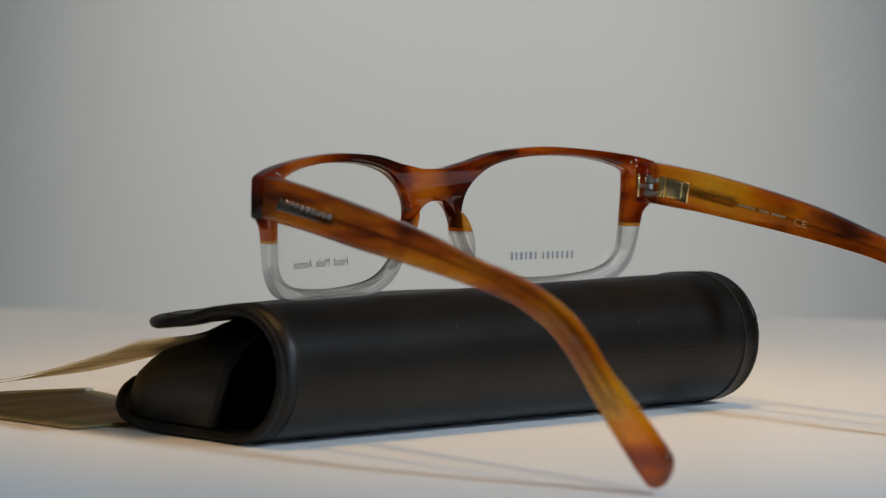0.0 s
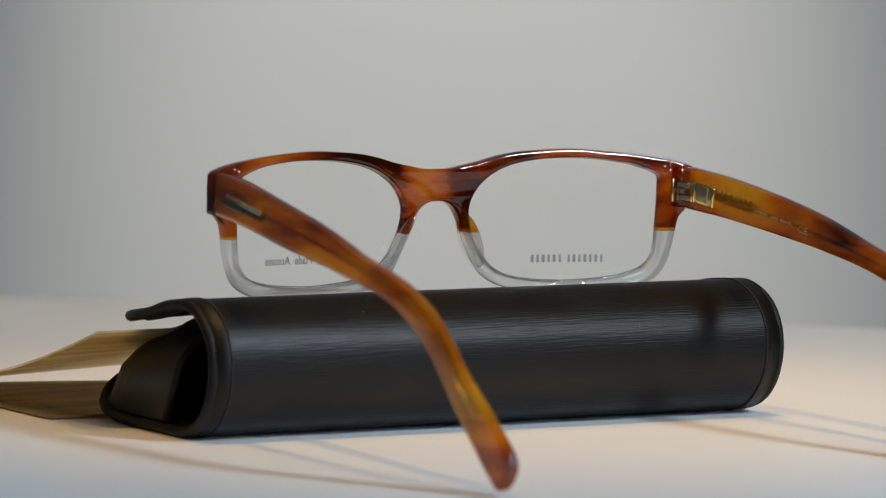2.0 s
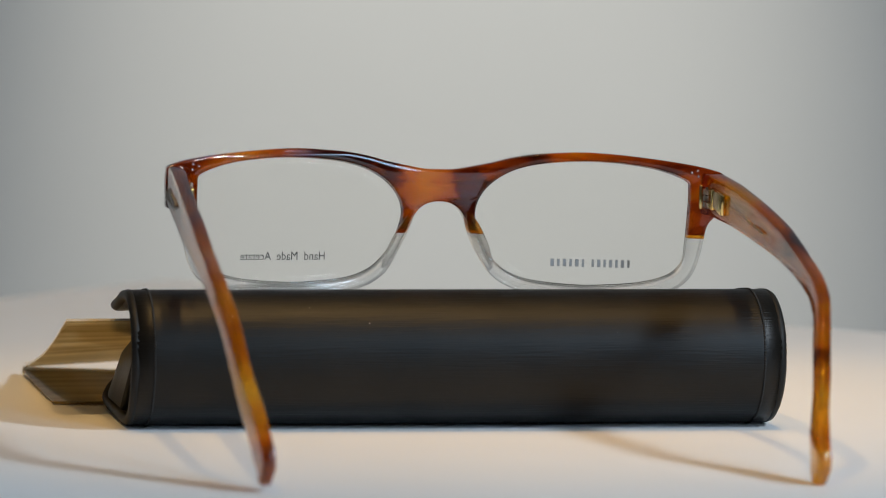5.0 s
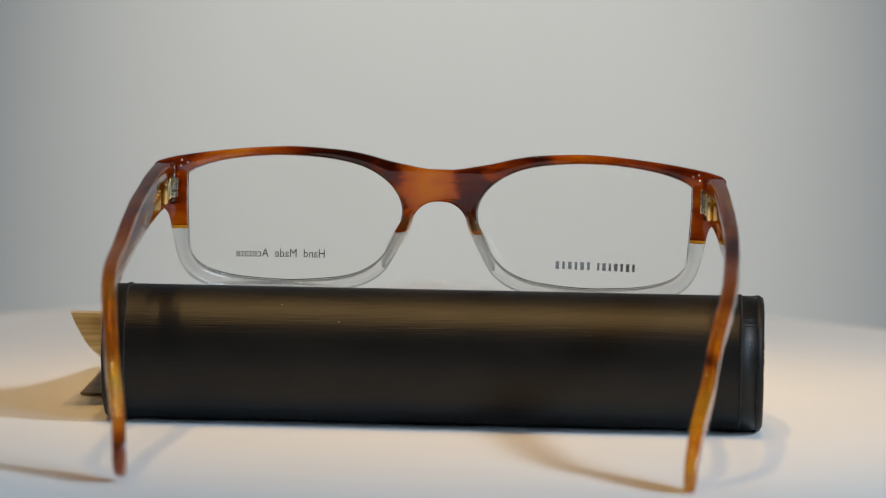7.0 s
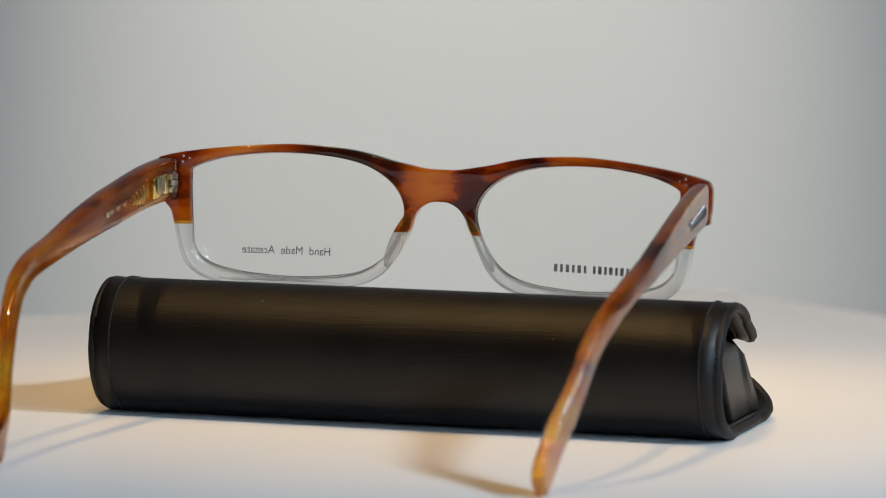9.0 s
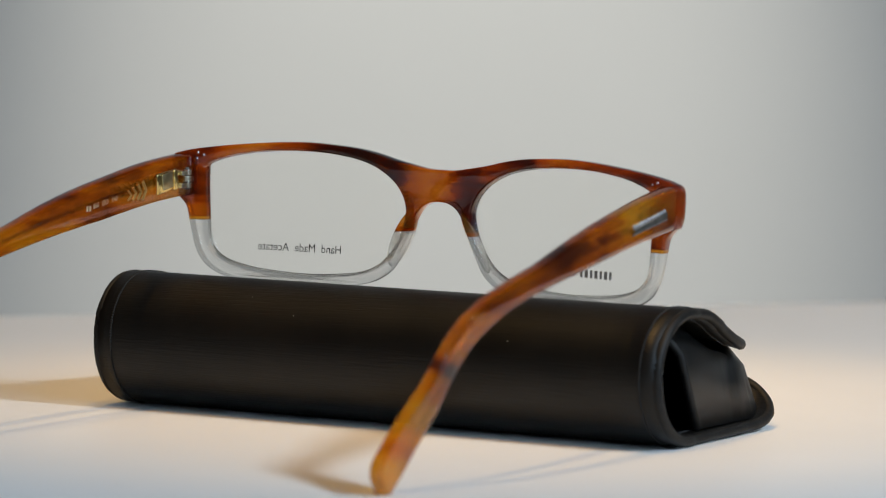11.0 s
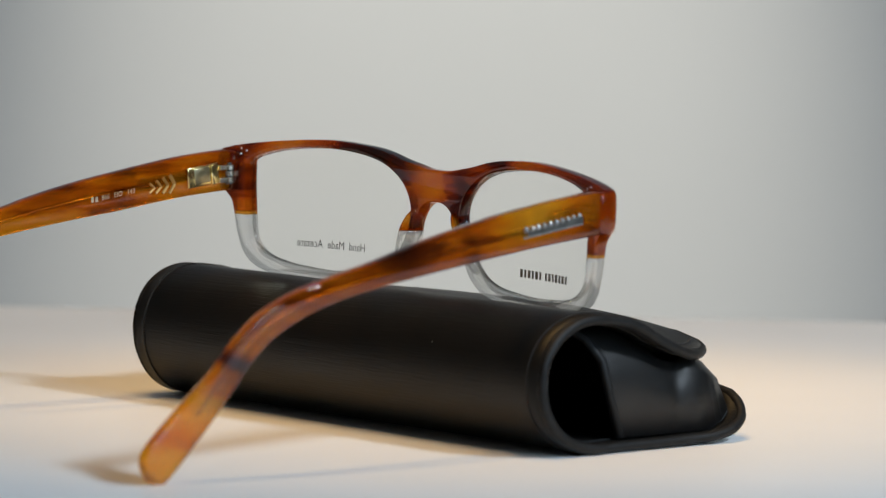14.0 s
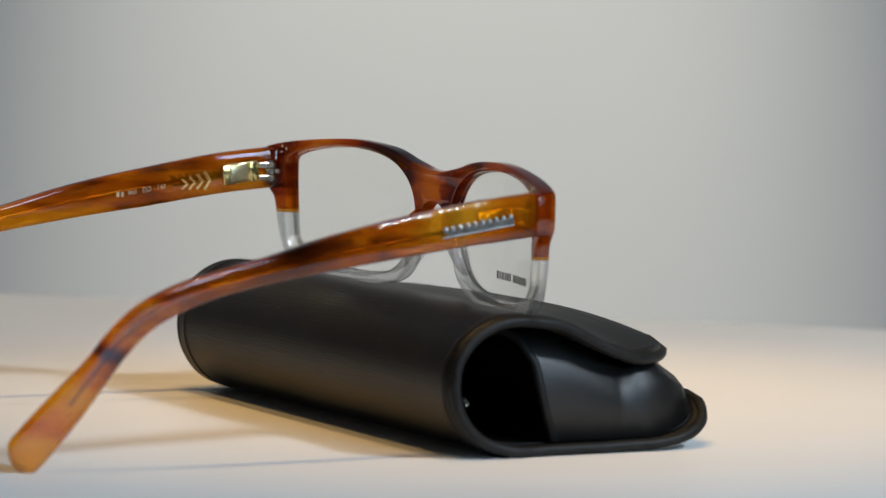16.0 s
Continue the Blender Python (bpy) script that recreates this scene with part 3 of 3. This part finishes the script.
def make_spectacles():
    glasses = tagged(new("spectacles"), "brown tortoise acetate spectacles with clear lower rims, temples open", "spectacles")
    upper, lower = split_at(front_bmesh(), SPLIT + 0.8)
    joint, lower = split_at(lower, SPLIT)
    joint.verts.index_update()
    front = edge_smooth(part("front_frame", upper, FRONT_ACETATE, glasses, "streaked red-brown upper front"))
    for piece in loose_pieces(joint):
        edge_smooth(part("joint_strip", piece, JOINT_ACETATE, front, "thin amber seam over the clear rims"))
    rims = edge_smooth(part("lower_rim", lower, CLEAR, glasses, "clear acetate lower rims"))
    for side in (-1, 1):
        lens = part("lens", lens_bmesh(side), LENS, glasses, "clear demonstration lens with printing")
        lens.visible_shadow = False
        ring = [spec(side * v.x, -1.7 + 1.2 - 0.0016 * ((v.x - 35.5) ** 2 + (v.y - 48.0) ** 2), v.y) for v in outline_inner(1)]
        part("lens_bevel", tube(bmesh.new(), ring, 0.30 * MM, 8, True), BEVEL, lens, "polished bevelled lens edge")
        # nose pad: brown above, clear below
        bm = bmesh.new()
        bmesh.ops.create_uvsphere(bm, u_segments=20, v_segments=14, radius=1)
        m = G @ Matrix.Translation((side * 10.1, 0.9, 43.6)) @ pose(0, 0, 0, 0, -side * 27, side * 20) @ Matrix.Diagonal((1.3, 3.5, 8.2, 1))
        for v in bm.verts:
            v.co = (m @ v.co) * MM
        a, b = split_at(bm, SPLIT)
        part("nose_pad", a, PAD_ACETATE, front)
        part("nose_pad", b, CLEAR, rims)
        # end piece that turns the corner to the temple
        bm = bmesh.new()
        spec_box(bm, (64.0 if side > 0 else -69.6, -11.2, 51.3), (69.6 if side > 0 else -64.0, -7.0, 61.4), 0.7)
        part("end_piece", bm, FRONT_ACETATE, front)
        temple = edge_smooth(part("temple", temple_bmesh(side), TEMPLE_ACETATE, glasses, "streaked amber acetate temple"), 50)
        wire = [spec_straight(temple_x(side, y), y, z) for y, z in ((-27, 54.2), (-50, 51.0), (-67, 48.1), (-83, 44.8), (-94, 42.4), (-103, 39.6), (-110, 35.6), (-116, 30.2), (-121, 23.4), (-126.5, 15.8))]
        part("core_wire", tube(bmesh.new(), wire, 0.55 * MM, 6), STEEL, temple, "thin metal core wire inside the acetate")
        make_hinge(side, front, temple)
        make_temple_marks(side, temple)
        make_lens_print(side, lens)
    return glasses


def make_hinge(side, front, temple):
    x = side * (abs(temple_x(side, -20)) - 1.7)

    def block(y0, y1, z0, z1, out, bevel):
        bm = bmesh.new()
        return spec_box(bm, (min(x, x - side * out), y0, z0), (max(x, x - side * out), y1, z1), bevel, 8)

    part("hinge_plate", block(-24.6, -14.4, 52.7, 57.9, 1.2, 0.35), GOLD, temple, "gold hinge plate")
    part("hinge_inset", block(-22.6, -17.6, 53.4, 57.4, 1.45, 0.2), DULL_GOLD, temple, "greyish satin hinge window")
    part("hinge_bar", block(-17.1, -15.2, 52.9, 58.1, 1.6, 0.3), GOLD, temple, "raised gold bar")
    # three knuckles on a pin, two held by the temple and one by the front
    for z0, z1, owner in ((53.3, 54.6, temple), (54.9, 56.2, front), (56.5, 57.8, temple)):
        bm = bmesh.new()
        c = Vector((side * 65.0, -11.4, (z0 + z1) / 2))
        bmesh.ops.create_cone(bm, cap_ends=True, segments=18, radius1=1.45, radius2=1.45, depth=z1 - z0, matrix=Matrix.Scale(MM, 4) @ G @ Matrix.Translation(c))
        y0, y1 = (-15.0, -11.4) if owner is temple else (-11.4, -7.2)
        spec_box(bm, (side * 65.0 - 1.1, y0, z0), (side * 65.0 + 1.1, y1, z1), 0.15)
        part("hinge_knuckle", bm, PALE_METAL, owner, "pale metal hinge knuckle", False)
    bm = bmesh.new()
    bmesh.ops.create_cone(bm, cap_ends=True, segments=14, radius1=0.8, radius2=0.7, depth=5.4, matrix=Matrix.Scale(MM, 4) @ G @ Matrix.Translation((side * 65.0, -11.4, 55.6)))
    part("hinge_screw", bm, DARK_METAL, front, "dark hinge screw", False)
    bm = bmesh.new()
    spec_box(bm, (side * 65.0 - 1.6, -9.0, 52.6), (side * 65.0 + 1.6, -8.2, 58.6), 0.25)
    part("hinge_leaf", bm, GOLD, front, "gold leaf set into the front")
    # small rivets through the corner of the front
    for px, pz in ((61.6, 61.5), (63.2, 60.6), (63.0, 62.0)):
        bm = bmesh.new()
        bmesh.ops.create_icosphere(bm, subdivisions=2, radius=0.36 * MM, matrix=Matrix.Translation(spec(side * px, -4.0, pz)))
        part("rivet", bm, STEEL, front, "tiny bright rivet")


def make_temple_marks(side, temple):
    # row of small domed studs on the outside, over a dark plate; a grey bar below paints their reflection
    for k in range(10):
        y = -35.8 + 1.95 * k
        c = Vector((temple_x(side, y) + side * 1.95, y, 53.7 + (y + 36.3) * 0.142))
        bm = bmesh.new()
        bmesh.ops.create_icosphere(bm, subdivisions=2, radius=1.0, matrix=Matrix.Scale(MM, 4) @ G @ Matrix.Translation(c) @ Matrix.Diagonal((0.7, 0.76, 0.76, 1)))
        part("stud", bm, STUD_METAL, temple, "small domed metal stud")
    x = temple_x(side, -27) + side * 1.75
    plate = spec_box(bmesh.new(), (x - 0.45, -36.6, 53.2), (x + 0.45, -17.4, 54.9), 0.2, 8.1)
    part("stud_plate", plate, DARK_METAL, temple, "dark metal plate under the studs", False)
    reflected_bar = spec_box(bmesh.new(), (x - 0.55, -36.6, 52.9), (x + 0.55, -17.4, 53.3), 0.12, 8.1)
    part("stud_reflection", reflected_bar, REFLECTED_GREY, temple, "grey bar standing in for the studs' reflection", False)
    if side < 0:
        # chevrons pressed into the inside behind the hinge
        bm = bmesh.new()
        for k in range(4):
            for s in (-1, 1):
                y, x = -28.5 - 2.0 * k, temple_x(side, -29 - 2 * k) + 1.9
                zc = 53.4 - 0.3 * k
                a, b = spec_straight(x, y + 0.9, zc), spec_straight(x, y - 0.7, zc + s * (2.3 - 0.35 * k))
                tube(bm, [a, b], (0.52 - 0.07 * k) * MM, 6)
        part("chevron_row", bm, GILT, temple, "four gilt chevrons", False)
        x = temple_x(side, -48) + 1.98
        bm = letters("866   EIO   140", 2.3, lambda u, v: spec_straight(temple_x(side, -49.6 + 10.0 * u) + 1.95, -49.6 + 10.0 * u, 50.0 + 1.5 * u + v * 0.8))
        part("size_print", bm, WHITE_INK, temple, "small pale size print", False)
        bm = bmesh.new()
        for y in (-53.0, -51.7):
            spec_box(bm, (x, y, 49.6), (x + 0.08, y + 0.8, 50.9), 0)
        part("print_bar", bm, WHITE_INK, temple, "pale bar of print", False)
    else:
        x = temple_x(side, -45) - 2.0
        bm = bmesh.new()
        for y0, y1 in ((-33.4, -31.9), (-38.9, -34.0), (-45.4, -39.6), (-50.0, -46.8), (-55.4, -50.8)):
            z = 51.3 + (y0 + y1 + 100) * 0.5 * 0.14
            spec_box(bm, (x - 0.1, y0, z - 0.32), (x + 0.02, y1, z + 0.32), 0, 8)
        part("print_bar", bm, WHITE_INK, temple, "faded pale bars of print", False)
        bm = letters("CE", 2.6, lambda u, v: spec_straight(x - 0.02, -58.2 - 4.2 * u, 48.9 - 0.6 * u + v * 0.95))
        part("mark_print", bm, WHITE_INK, temple, "pale two-letter mark", False)


def lens_front(x, z):
    """The y just before the front of a lens."""
    mid = 35.5 if x > 0 else -35.5
    return -1.2 + 1.2 - 0.0016 * ((x - mid) ** 2 + (z - 48) ** 2) + 0.12


def make_lens_print(side, lens):
    if side < 0:
        def place(u, v):
            x, z = -27.8 - 21.8 * u, 38.2 + v * 0.95
            return spec(x, lens_front(x, z), z)
        part("lens_print", letters("Hand  Made  Acetate", 3.1, place), INK, lens, "small dark print", False)
    else:
        bm = bmesh.new()
        for x0, n, w in ((48.6, 7, 1.44), (37.6, 6, 1.52)):
            for k in range(n):
                x, z = x0 - w * (k + 0.5), 38.2
                y = lens_front(x, z)
                m = Matrix.Scale(MM, 4) @ G @ Matrix.Translation((x, y + AHEAD - WRAP * x * x, z)) @ Matrix.Diagonal((w * (0.44 + 0.16 * (k % 2)), 0.05, 1.9, 1))
                bmesh.ops.create_cube(bm, size=1, matrix=m)
        part("lens_print", bm, GREY_INK, lens, "two grey bars of print in small blocks", False)


SPECTACLES = make_spectacles()


# ---- what moves ----
def motions():
    rows = [(k * 0.25, pose(0, 0, 0, 0, 0, turn_at(k * 0.25))) for k in range(65)]
    for thing in (BOARD, CASE, LEAFLET, SPECTACLES):
        walk(thing, rows)


motions()
